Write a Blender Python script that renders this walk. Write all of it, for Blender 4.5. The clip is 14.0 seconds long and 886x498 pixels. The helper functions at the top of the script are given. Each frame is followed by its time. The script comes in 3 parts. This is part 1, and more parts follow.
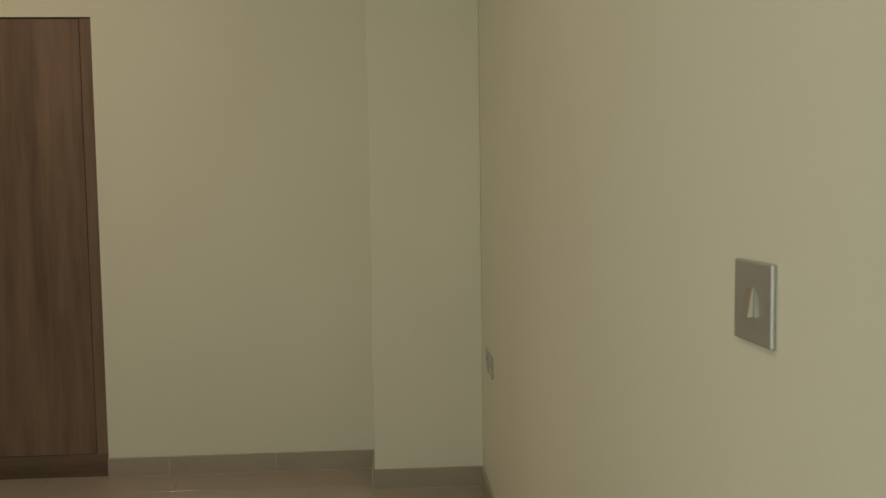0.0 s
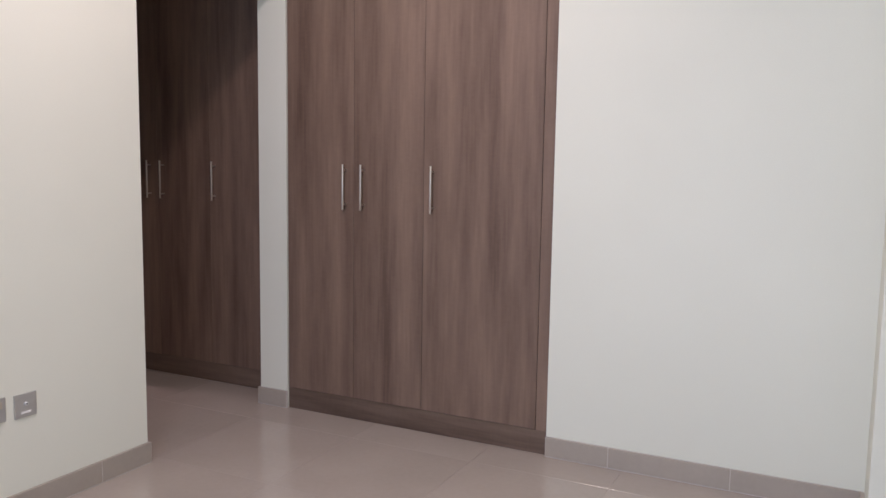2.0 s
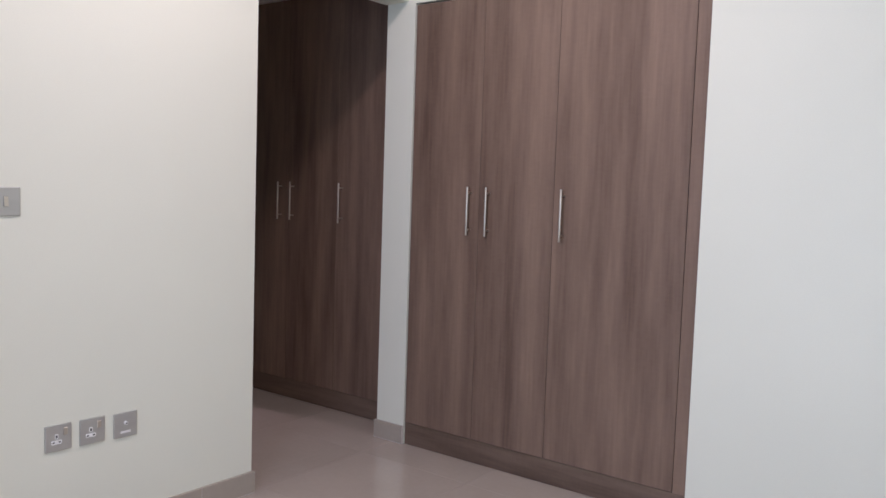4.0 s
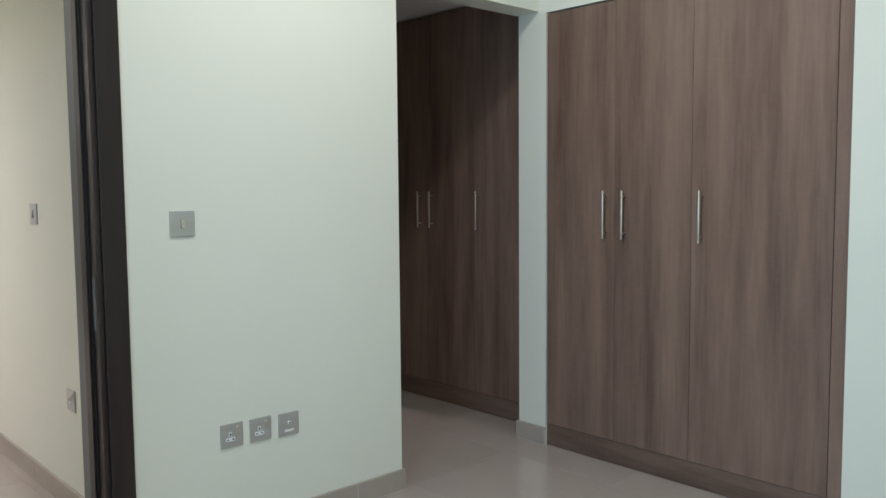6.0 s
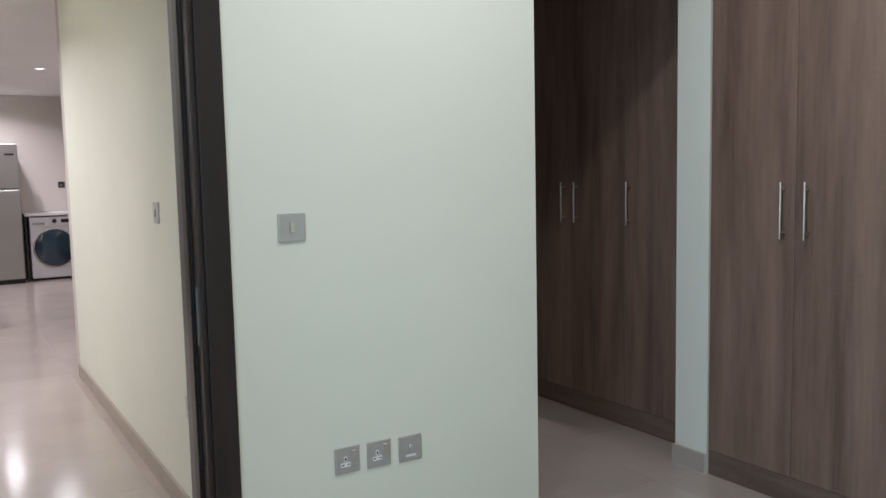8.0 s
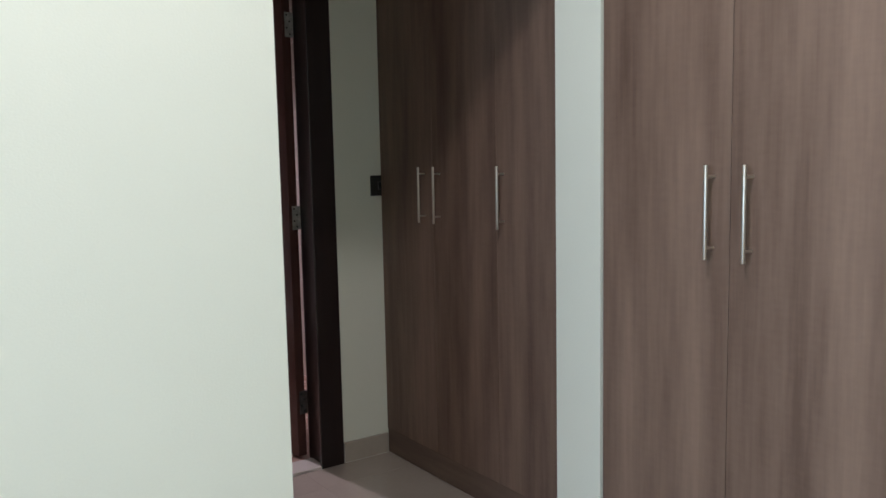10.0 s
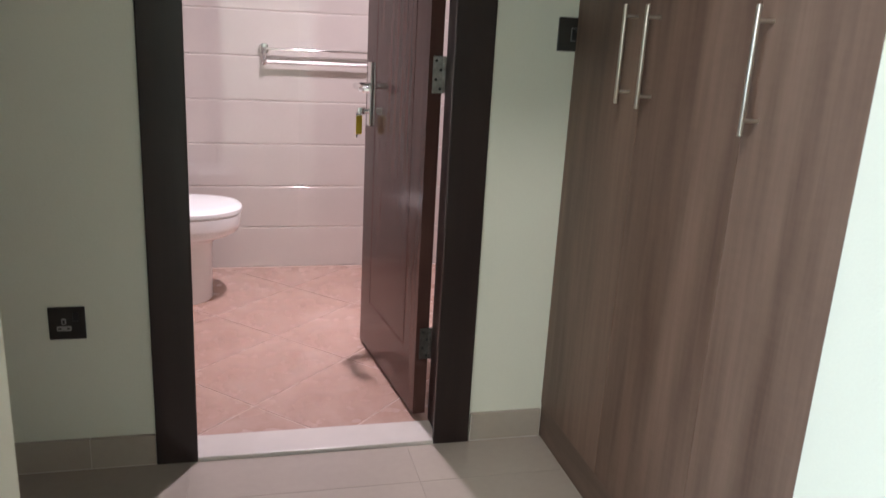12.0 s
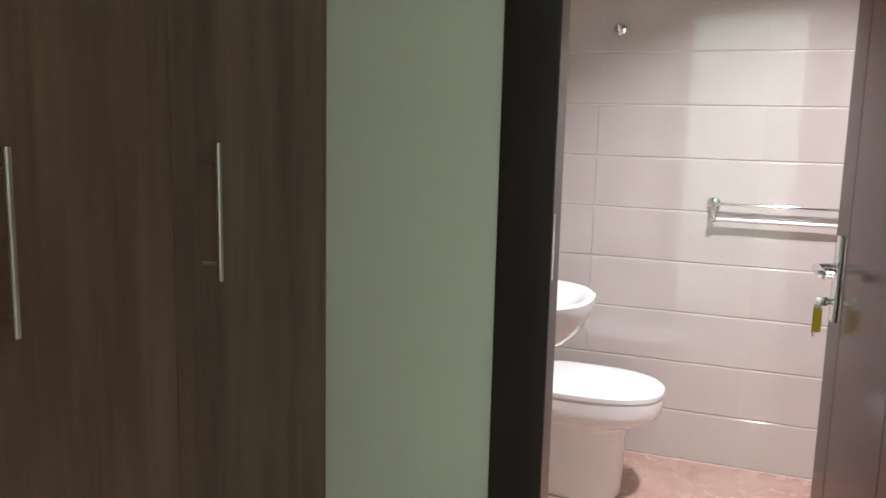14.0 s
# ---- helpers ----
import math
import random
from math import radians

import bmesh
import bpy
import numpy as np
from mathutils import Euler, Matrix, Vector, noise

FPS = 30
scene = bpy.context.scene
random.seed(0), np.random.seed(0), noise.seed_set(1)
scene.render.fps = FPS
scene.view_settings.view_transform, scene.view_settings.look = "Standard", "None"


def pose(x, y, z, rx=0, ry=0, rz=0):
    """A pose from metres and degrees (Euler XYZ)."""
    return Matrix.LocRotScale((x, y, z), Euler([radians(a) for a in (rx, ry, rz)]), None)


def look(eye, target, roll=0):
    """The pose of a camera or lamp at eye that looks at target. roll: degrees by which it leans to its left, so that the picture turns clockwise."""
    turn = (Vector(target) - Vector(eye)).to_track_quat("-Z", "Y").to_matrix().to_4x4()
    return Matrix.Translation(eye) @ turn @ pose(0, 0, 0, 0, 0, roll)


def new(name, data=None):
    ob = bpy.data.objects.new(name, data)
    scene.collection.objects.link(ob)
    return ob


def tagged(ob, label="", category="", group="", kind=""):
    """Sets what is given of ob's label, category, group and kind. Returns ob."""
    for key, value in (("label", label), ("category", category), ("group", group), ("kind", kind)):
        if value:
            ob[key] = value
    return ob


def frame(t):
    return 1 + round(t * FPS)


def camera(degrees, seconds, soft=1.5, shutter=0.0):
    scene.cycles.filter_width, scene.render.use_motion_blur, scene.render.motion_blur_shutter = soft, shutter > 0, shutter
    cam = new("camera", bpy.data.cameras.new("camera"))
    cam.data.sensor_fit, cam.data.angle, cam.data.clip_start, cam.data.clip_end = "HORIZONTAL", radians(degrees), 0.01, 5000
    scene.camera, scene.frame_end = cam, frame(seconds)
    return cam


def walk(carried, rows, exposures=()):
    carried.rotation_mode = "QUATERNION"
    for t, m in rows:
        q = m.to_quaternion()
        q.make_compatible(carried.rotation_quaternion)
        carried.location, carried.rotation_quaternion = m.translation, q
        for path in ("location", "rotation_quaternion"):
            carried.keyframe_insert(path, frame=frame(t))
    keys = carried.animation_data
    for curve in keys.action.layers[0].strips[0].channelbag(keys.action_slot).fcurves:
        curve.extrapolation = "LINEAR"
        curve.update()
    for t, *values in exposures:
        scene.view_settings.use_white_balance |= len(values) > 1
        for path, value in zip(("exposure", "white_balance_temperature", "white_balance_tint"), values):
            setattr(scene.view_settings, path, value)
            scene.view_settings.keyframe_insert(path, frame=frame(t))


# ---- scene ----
cam = camera(57.8, 14.0, shutter=0.2)
PATH = [
    (0, (-3.727, -2.773, 1.271), (-1.735, -2.895, 1.141), -0.8),
    (0.3, (-3.652, -2.732, 1.273), (-1.657, -2.799, 1.153), 0.6),
    (0.5, (-3.549, -2.724, 1.302), (-1.557, -2.614, 1.155), 1.1),
    (0.8, (-3.455, -2.63, 1.281), (-1.51, -2.186, 1.139), 1.1),
    (1, (-3.439, -2.574, 1.271), (-1.543, -1.954, 1.131), 1.0),
    (1.5, (-3.372, -2.568, 1.269), (-1.57, -1.711, 1.138), 0.4),
    (2, (-3.238, -2.542, 1.279), (-1.46, -1.653, 1.058), 0.9),
    (2.3, (-3.129, -2.487, 1.247), (-1.354, -1.586, 1.053), 1.0),
    (2.5, (-3.03, -2.493, 1.257), (-1.274, -1.564, 1.023), 0.8),
    (3, (-2.834, -2.457, 1.236), (-1.19, -1.332, 1.063), 1.8),
    (5.3, (-3.054, -2.539, 1.235), (-1.6, -1.178, 1.053), 0.0),
    (5.5, (-3.037, -2.537, 1.227), (-1.644, -1.113, 1.049), -0.5),
    (6, (-3.003, -2.55, 1.267), (-1.647, -1.088, 1.116), -0.5),
    (6.5, (-3.021, -2.517, 1.3), (-1.725, -0.998, 1.177), -0.8),
    (7, (-3.008, -2.469, 1.279), (-1.867, -0.832, 1.142), -1.0),
    (7.5, (-2.889, -2.417, 1.271), (-1.843, -0.719, 1.126), -1.4),
    (8, (-2.721, -2.283, 1.307), (-1.661, -0.597, 1.121), -1.2),
    (8.5, (-2.512, -2.127, 1.305), (-1.425, -0.457, 1.136), -2.1),
    (9, (-2.197, -1.959, 1.296), (-1.048, -0.332, 1.12), -1.8),
    (11.3, (-0.88, -0.965, 1.24), (0.022, 0.796, 0.948), 2.5),
    (11.5, (-0.799, -0.875, 1.235), (-0.08, 0.966, 0.931), 2.9),
    (11.7, (-0.736, -0.778, 1.223), (-0.16, 1.103, 0.863), 3.0),
    (12, (-0.666, -0.622, 1.205), (-0.188, 1.238, 0.646), 3.2),
    (12.5, (-0.546, -0.435, 1.168), (-0.227, 1.425, 0.507), 3.1),
    (13, (-0.43, -0.276, 1.2), (-0.589, 1.624, 0.597), 1.9),
    (13.2, (-0.425, -0.225, 1.208), (-0.735, 1.677, 0.671), 1.4),
    (13.5, (-0.446, -0.146, 1.239), (-0.929, 1.752, 0.835), 1.2),
    (14, (-0.484, -0.027, 1.285), (-1.167, 1.827, 0.98), 1.4),
]
EXPOSURES = [
    (0.0, -1.44, 11000, 23), (0.5, -1.1, 9600, 26), (1.0, -0.66, 8000, 34), (1.5, -0.34, 7150, 38), (2.0, 0.0, 6700, 40), (2.5, 0.06, 6800, 40), (3.0, 0.17, 6650, 44),
    (5.3, -0.13, 6250, 24), (6.5, -0.1, 6050, 17), (7.5, -0.12, 6050, 19), (8.5, -0.22, 6100, 22), (9.0, -0.1, 6200, 23), (11.3, 1.06, 6200, 18), (12.0, 1.47, 6250, 17),
    (12.5, 1.76, 6100, 13), (13.0, 1.88, 6050, 7), (13.5, 1.78, 6000, 4), (14.0, 1.82, 6000, 2)]
walk(cam, [(t, look(eye, target, roll)) for t, eye, target, roll in PATH], EXPOSURES)

# ---- world, window daylight and lamps ----
world = bpy.data.worlds.new("world")
scene.world = world
world.use_nodes = True
wn = world.node_tree
sky = wn.nodes.new("ShaderNodeTexSky")
sky.sky_type, sky.sun_disc = "NISHITA", False
sky.sun_elevation, sky.sun_rotation = radians(40), radians(60)
wn.nodes["Background"].inputs["Strength"].default_value = 0.1
wn.links.new(sky.outputs["Color"], wn.nodes["Background"].inputs["Color"])


def area_light(name, m, size_x, size_y, watts, colour, shape="RECTANGLE", spread=180):
    data = bpy.data.lights.new(name, "AREA")
    data.shape, data.size, data.size_y, data.energy, data.color = shape, size_x, size_y, watts, colour
    data.spread = radians(spread)
    ob = new(name, data)
    ob.matrix_world = m
    return ob


# daylight in the opening of the bedroom window
area_light("window_daylight", look((-4.33, -1.8, 1.25), (0, -1.8, 1.15)), 1.9, 2.0, 55, (0.52, 0.79, 0.99))
# flush lamps on the bedroom ceiling
BED_LAMPS = [(-1.38, -0.98, 21, (1.0, 0.96, 0.88)), (-3.3, -1.8, 16, (0.94, 0.975, 0.97))]
for lx, ly, watts, colour in BED_LAMPS:
    area_light("bedroom_lamp_light", look((lx, ly, 2.94), (lx, ly, 0)), 0.26, 0.26, watts, colour, "DISK")
# bathroom ceiling lamp
area_light("bathroom_lamp_light", look((-0.28, 2.26, 2.37), (-0.28, 2.26, 0)), 0.08, 0.08, 8.2, (1.0, 0.885, 0.93), "DISK", 110)
# recessed ceiling lamps at y 7.2 and 9.3; the other three are unseen fill
HALL_AND_FILL_LAMPS = [(-3.38, 1.9, 19), (-3.0, 3.4, 24), (-1.71, 7.2, 28), (-2.08, 9.3, 28), (-3.0, 5.2, 28)]
for lx, ly, watts in HALL_AND_FILL_LAMPS:
    area_light("hall_or_fill_light", look((lx, ly, 2.47), (lx, ly, 0)), 0.14, 0.14, watts, (1.0, 0.975, 0.965), "DISK", 150)


# ---- materials ----
def material(name, base, rough=0.5, metal=0.0, vary=0.06, scale=3.0, fine=60.0, bump=0.02, stretch=(1, 1, 1), alt=None, coat=0.0, spec=0.5, per_object=0.0):
    """Two scales of noise in colour, roughness and relief."""
    m = bpy.data.materials.new(name)
    m.use_nodes = True
    n, l = m.node_tree.nodes, m.node_tree.links
    b = n["Principled BSDF"]
    tc = n.new("ShaderNodeTexCoord")
    mp = n.new("ShaderNodeMapping")
    mp.inputs["Scale"].default_value = stretch
    l.new(tc.outputs["Object"], mp.inputs["Vector"])
    n1, n2 = n.new("ShaderNodeTexNoise"), n.new("ShaderNodeTexNoise")
    n1.inputs["Scale"].default_value, n1.inputs["Detail"].default_value = scale, 4
    n2.inputs["Scale"].default_value, n2.inputs["Detail"].default_value = fine, 3
    l.new(mp.outputs["Vector"], n1.inputs["Vector"])
    l.new(mp.outputs["Vector"], n2.inputs["Vector"])
    mix = n.new("ShaderNodeMix")
    mix.data_type = "RGBA"
    other = alt or tuple(c * (1 - vary * 2) for c in base)
    mix.inputs["A"].default_value = (*base, 1)
    mix.inputs["B"].default_value = (*other, 1)
    add = n.new("ShaderNodeMath")
    add.operation = "MULTIPLY_ADD"
    l.new(n2.outputs["Fac"], add.inputs[0])
    add.inputs[1].default_value = 0.35
    l.new(n1.outputs["Fac"], add.inputs[2])
    ramp = n.new("ShaderNodeMapRange")
    ramp.inputs["From Min"].default_value, ramp.inputs["From Max"].default_value = 0.5, 0.9
    l.new(add.outputs[0], ramp.inputs["Value"])
    l.new(ramp.outputs["Result"], mix.inputs["Factor"])
    colour = mix.outputs["Result"]
    if per_object:
        info = n.new("ShaderNodeObjectInfo")
        hsv = n.new("ShaderNodeHueSaturation")
        val = n.new("ShaderNodeMapRange")
        val.inputs["To Min"].default_value, val.inputs["To Max"].default_value = 1 - per_object, 1 + per_object
        l.new(info.outputs["Random"], val.inputs["Value"])
        l.new(val.outputs["Result"], hsv.inputs["Value"])
        l.new(colour, hsv.inputs["Color"])
        colour = hsv.outputs["Color"]
    l.new(colour, b.inputs["Base Color"])
    rr = n.new("ShaderNodeMapRange")
    rr.inputs["To Min"].default_value, rr.inputs["To Max"].default_value = rough * 0.85, min(1, rough * 1.15)
    l.new(n1.outputs["Fac"], rr.inputs["Value"])
    l.new(rr.outputs["Result"], b.inputs["Roughness"])
    b.inputs["Metallic"].default_value = metal
    b.inputs["Coat Weight"].default_value = coat
    b.inputs["Coat Roughness"].default_value = 0.15
    b.inputs["Specular IOR Level"].default_value = spec
    if bump:
        bp = n.new("ShaderNodeBump")
        bp.inputs["Strength"].default_value, bp.inputs["Distance"].default_value = bump, 0.01
        l.new(n2.outputs["Fac"], bp.inputs["Height"])
        l.new(bp.outputs["Normal"], b.inputs["Normal"])
    return m


def wood_grain(name, dark, light, rough, flip=False):
    """Vertical wood-print laminate: broad bands, fine pores and flecks running up the door."""
    m = bpy.data.materials.new(name)
    m.use_nodes = True
    n, l = m.node_tree.nodes, m.node_tree.links
    b = n["Principled BSDF"]
    tc = n.new("ShaderNodeTexCoord")
    info = n.new("ShaderNodeObjectInfo")
    off = n.new("ShaderNodeVectorMath")
    off.operation = "MULTIPLY_ADD"
    l.new(info.outputs["Random"], off.inputs[0])
    off.inputs[1].default_value = (3.7, 5.1, 9.3)
    l.new(tc.outputs["Object"], off.inputs[2])

    def noise_at(sx, sz, scale, detail, rough_):
        mp = n.new("ShaderNodeMapping")
        mp.inputs["Scale"].default_value = (sx, sz, sx) if flip else (sx, sx, sz)
        l.new(off.outputs[0], mp.inputs["Vector"])
        t = n.new("ShaderNodeTexNoise")
        t.inputs["Scale"].default_value, t.inputs["Detail"].default_value, t.inputs["Roughness"].default_value = scale, detail, rough_
        l.new(mp.outputs["Vector"], t.inputs["Vector"])
        return t.outputs["Fac"]

    broad = noise_at(1, 0.085, 8.5, 3, 0.55)
    fine = noise_at(1, 0.05, 70, 4, 0.65)
    fleck = noise_at(1, 0.11, 24, 4, 0.6)
    saw = noise_at(1, 3.2, 30, 2, 0.5)
    s1 = n.new("ShaderNodeMath")
    s1.operation = "MULTIPLY_ADD"
    l.new(fine, s1.inputs[0])
    s1.inputs[1].default_value = 0.33
    l.new(broad, s1.inputs[2])
    s2 = n.new("ShaderNodeMath")
    s2.operation = "MULTIPLY_ADD"
    l.new(fleck, s2.inputs[0])
    s2.inputs[1].default_value = 0.45
    l.new(s1.outputs[0], s2.inputs[2])
    s3 = n.new("ShaderNodeMath")
    s3.operation = "MULTIPLY_ADD"
    l.new(saw, s3.inputs[0])
    s3.inputs[1].default_value = 0.10
    l.new(s2.outputs[0], s3.inputs[2])
    ramp = n.new("ShaderNodeValToRGB")
    e = ramp.color_ramp.elements
    e[0].position, e[0].color = 0.72, (*dark, 1)
    e[1].position, e[1].color = 1.16, (*light, 1)
    mid = e.new(0.93)
    mid.color = (*[(a + c) / 2 for a, c in zip(dark, light)], 1)
    sc = n.new("ShaderNodeMapRange")
    sc.inputs["From Min"].default_value, sc.inputs["From Max"].default_value = 0.60, 1.26
    l.new(s3.outputs[0], sc.inputs["Value"])
    e[0].position, e[2].position = 0.12, 0.9
    mid.position = 0.5
    l.new(sc.outputs["Result"], ramp.inputs["Fac"])
    l.new(ramp.outputs["Color"], b.inputs["Base Color"])
    b.inputs["Roughness"].default_value = rough
    bp = n.new("ShaderNodeBump")
    bp.inputs["Strength"].default_value, bp.inputs["Distance"].default_value = 0.08, 0.002
    l.new(fine, bp.inputs["Height"])
    l.new(bp.outputs["Normal"], b.inputs["Normal"])
    return m


def glowing(name, colour, strength):
    m = bpy.data.materials.new(name)
    m.use_nodes = True
    b = m.node_tree.nodes["Principled BSDF"]
    b.inputs["Base Color"].default_value = (*colour, 1)
    b.inputs["Emission Color"].default_value = (*colour, 1)
    b.inputs["Emission Strength"].default_value = strength
    return m


PAINT = material("cream wall paint", (0.775, 0.785, 0.668), 0.55, vary=0.03, scale=0.9, fine=220, bump=0.06)
CEIL = material("white ceiling paint", (0.84, 0.83, 0.80), 0.8, vary=0.02, scale=1.0, fine=150, bump=0.04)
TILE = material("beige porcelain", (0.44, 0.38, 0.328), 0.15, vary=0.05, scale=2.2, fine=45, bump=0.004, per_object=0.025)
GROUT = material("beige grout", (0.45, 0.387, 0.333), 0.7, vary=0.08, bump=0.1)
BASE = material("beige porcelain skirting", (0.41, 0.355, 0.295), 0.35, vary=0.05, scale=3, fine=50, bump=0.01, per_object=0.03)
WOOD = wood_grain("brown oak laminate", (0.125, 0.077, 0.056), (0.252, 0.167, 0.123), 0.42)
WOOD_H = wood_grain("brown oak laminate across", (0.098, 0.063, 0.046), (0.208, 0.142, 0.106), 0.42, True)
WENGE = wood_grain("dark stained wood", (0.011, 0.006, 0.006), (0.030, 0.018, 0.016), 0.3)
LEAF = wood_grain("dark red-brown veneer", (0.086, 0.039, 0.033), (0.122, 0.060, 0.051), 0.2)
for laminate in (WOOD, WOOD_H):
    laminate.node_tree.nodes["Principled BSDF"].inputs["Specular IOR Level"].default_value = 0.3
WENGE.node_tree.nodes["Principled BSDF"].inputs["Specular IOR Level"].default_value = 0.5
LEAF.node_tree.nodes["Principled BSDF"].inputs["Specular IOR Level"].default_value = 0.3
LINING = material("grey lining strip", (0.15, 0.17, 0.175), 0.35, vary=0.1, scale=8, fine=90, bump=0.02, stretch=(1, 1, 0.2))
HINGE = material("worn satin steel", (0.52, 0.50, 0.46), 0.5, 0.4, vary=0.2, scale=45, fine=160, bump=0.05)
HINGE_DARK = material("dark mottled steel", (0.06, 0.05, 0.045), 0.5, 0.1, scale=40, fine=160, bump=0.08, alt=(0.13, 0.12, 0.11))
STEEL = material("brushed steel", (0.68, 0.63, 0.55), 0.4, 1.0, vary=0.05, scale=8, fine=120, bump=0.02, stretch=(1, 1, 0.1))
PLATE = material("satin steel plate", (0.57, 0.57, 0.55), 0.38, 0.75, vary=0.04, scale=20, fine=300, bump=0.02, stretch=(0.1, 1, 1))
CHROME = material("chrome", (0.8, 0.8, 0.8), 0.08, 1.0, vary=0.02, bump=0)
SATIN = material("satin chrome", (0.82, 0.80, 0.79), 0.35, 0.85, vary=0.02, bump=0)
WHITE_PL = material("white plastic", (0.82, 0.82, 0.80), 0.3, vary=0.02, bump=0.01)
BLACK_PL = material("black plastic", (0.018, 0.018, 0.02), 0.35, vary=0.1, bump=0.02)
GREY_PL = material("grey plastic insert", (0.34, 0.34, 0.33), 0.4, vary=0.05, bump=0.01)
CERAMIC = material("white glazed ceramic", (0.84, 0.83, 0.82), 0.08, vary=0.015, bump=0, coat=0.4)
BATHTILE = material("cream glazed wall tile", (0.585, 0.53, 0.49), 0.06, vary=0.025, scale=5, fine=70, bump=0.006, per_object=0.02, spec=0.95)
BATHGROUT = material("white grout", (0.72, 0.68, 0.64), 0.6, vary=0.05, bump=0.1)
STONE = material("mottled pink-beige stone tile", (0.465, 0.308, 0.247), 0.27, scale=11, fine=60, bump=0.02, alt=(0.37, 0.228, 0.178), per_object=0.015)
STONEGROUT = material("pale pink grout", (0.70, 0.55, 0.48), 0.8, vary=0.08, bump=0.1)


def dusted(m, dust, amount):
    """Dried smears and specks of pale dust over the colour of m."""
    n, l = m.node_tree.nodes, m.node_tree.links
    b = n["Principled BSDF"]
    under = b.inputs["Base Color"].links[0].from_socket
    geo = n.new("ShaderNodeNewGeometry")
    wave = n.new("ShaderNodeTexNoise")
    wave.inputs["Scale"].default_value, wave.inputs["Detail"].default_value, wave.inputs["Distortion"].default_value = 4.0, 9, 0.6
    l.new(geo.outputs["Position"], wave.inputs["Vector"])
    cut = n.new("ShaderNodeMapRange")
    cut.inputs["From Min"].default_value, cut.inputs["From Max"].default_value = 0.52, 0.80
    cut.inputs["To Max"].default_value = amount
    l.new(wave.outputs["Fac"], cut.inputs["Value"])
    speck = n.new("ShaderNodeTexVoronoi")
    speck.inputs["Scale"].default_value = 9
    l.new(geo.outputs["Position"], speck.inputs["Vector"])
    dot = n.new("ShaderNodeMapRange")
    dot.inputs["From Min"].default_value, dot.inputs["From Max"].default_value = 0.075, 0.05
    dot.inputs["To Max"].default_value = amount
    l.new(speck.outputs["Distance"], dot.inputs["Value"])
    most = n.new("ShaderNodeMath")
    most.operation = "MAXIMUM"
    l.new(cut.outputs["Result"], most.inputs[0])
    l.new(dot.outputs["Result"], most.inputs[1])
    mix = n.new("ShaderNodeMix")
    mix.data_type = "RGBA"
    mix.inputs["B"].default_value = (*dust, 1)
    l.new(most.outputs[0], mix.inputs["Factor"])
    l.new(under, mix.inputs["A"])
    l.new(mix.outputs["Result"], b.inputs["Base Color"])


dusted(STONE, (0.66, 0.52, 0.46), 0.3)
MARBLE = material("pale marble", (0.66, 0.61, 0.56), 0.2, vary=0.04, scale=6, fine=30, bump=0.005)
RED = material("red plastic tag", (0.72, 0.05, 0.03), 0.35, vary=0.1, bump=0.01)
YELLOW = material("yellow plastic tag", (0.65, 0.47, 0.03), 0.35, vary=0.05, bump=0.01)
FRIDGE = material("silver brushed door", (0.42, 0.41, 0.39), 0.36, 0.85, vary=0.05, scale=3, fine=140, bump=0.02, stretch=(0.2, 1, 1))
WASHWHITE = material("silver-white enamel", (0.68, 0.68, 0.69), 0.3, vary=0.02, bump=0)
GLASSDARK = material("dark blue-grey glass", (0.014, 0.044, 0.068), 0.08, vary=0.2, bump=0, coat=0.5)
WORKTOP = material("white worktop", (0.78, 0.77, 0.75), 0.2, vary=0.03, scale=8, fine=90, bump=0)
GLOW = glowing("lit lamp diffuser", (1.0, 0.95, 0.88), 6)
GLOWBATH = glowing("lit bathroom diffuser", (1.0, 0.94, 0.9), 20)
WALLKITCHEN = material("taupe kitchen paint", (0.60, 0.55, 0.50), 0.6, vary=0.02, scale=1.3, fine=200, bump=0.05)
GLASS = bpy.data.materials.new("window glass")
GLASS.use_nodes = True
GLASS.node_tree.nodes["Principled BSDF"].inputs["Transmission Weight"].default_value = 1
GLASS.node_tree.nodes["Principled BSDF"].inputs["Roughness"].default_value = 0.0
GLASS.node_tree.nodes["Principled BSDF"].inputs["IOR"].default_value = 1.45


# ---- mesh helpers ----
def box(bm, x0, x1, y0, y1, z0, z1, bevel=0.0, seg=2):
    vs = bmesh.ops.create_cube(bm, size=1)["verts"]
    for v in vs:
        v.co = Vector(((x0 + x1) / 2 + v.co.x * (x1 - x0), (y0 + y1) / 2 + v.co.y * (y1 - y0), (z0 + z1) / 2 + v.co.z * (z1 - z0)))
    if bevel:
        es = {e for v in vs for e in v.link_edges}
        bmesh.ops.bevel(bm, geom=list(es), offset=bevel, segments=seg, affect="EDGES", profile=0.5)


def cyl(bm, a, b, r0, r1=None, n=20, bevel=0.0):
    a, b = Vector(a), Vector(b)
    d = b - a
    m = Matrix.Translation((a + b) / 2) @ d.to_track_quat("Z", "Y").to_matrix().to_4x4()
    vs = bmesh.ops.create_cone(bm, cap_ends=True, segments=n, radius1=r0, radius2=r0 if r1 is None else r1, depth=d.length, matrix=m)["verts"]
    if bevel:
        es = {e for v in vs for e in v.link_edges if len(e.link_faces) == 2 and e.calc_face_angle(0) > 0.9}
        bmesh.ops.bevel(bm, geom=list(es), offset=bevel, segments=2, affect="EDGES", profile=0.5)


def tube(bm, points, r, n=12):
    """A round bar along points, with rounded joints."""
    for a, b in zip(points, points[1:]):
        cyl(bm, a, b, r, n=n)
    for p in points[1:-1]:
        bmesh.ops.create_uvsphere(bm, u_segments=n, v_segments=8, radius=r, matrix=Matrix.Translation(p))


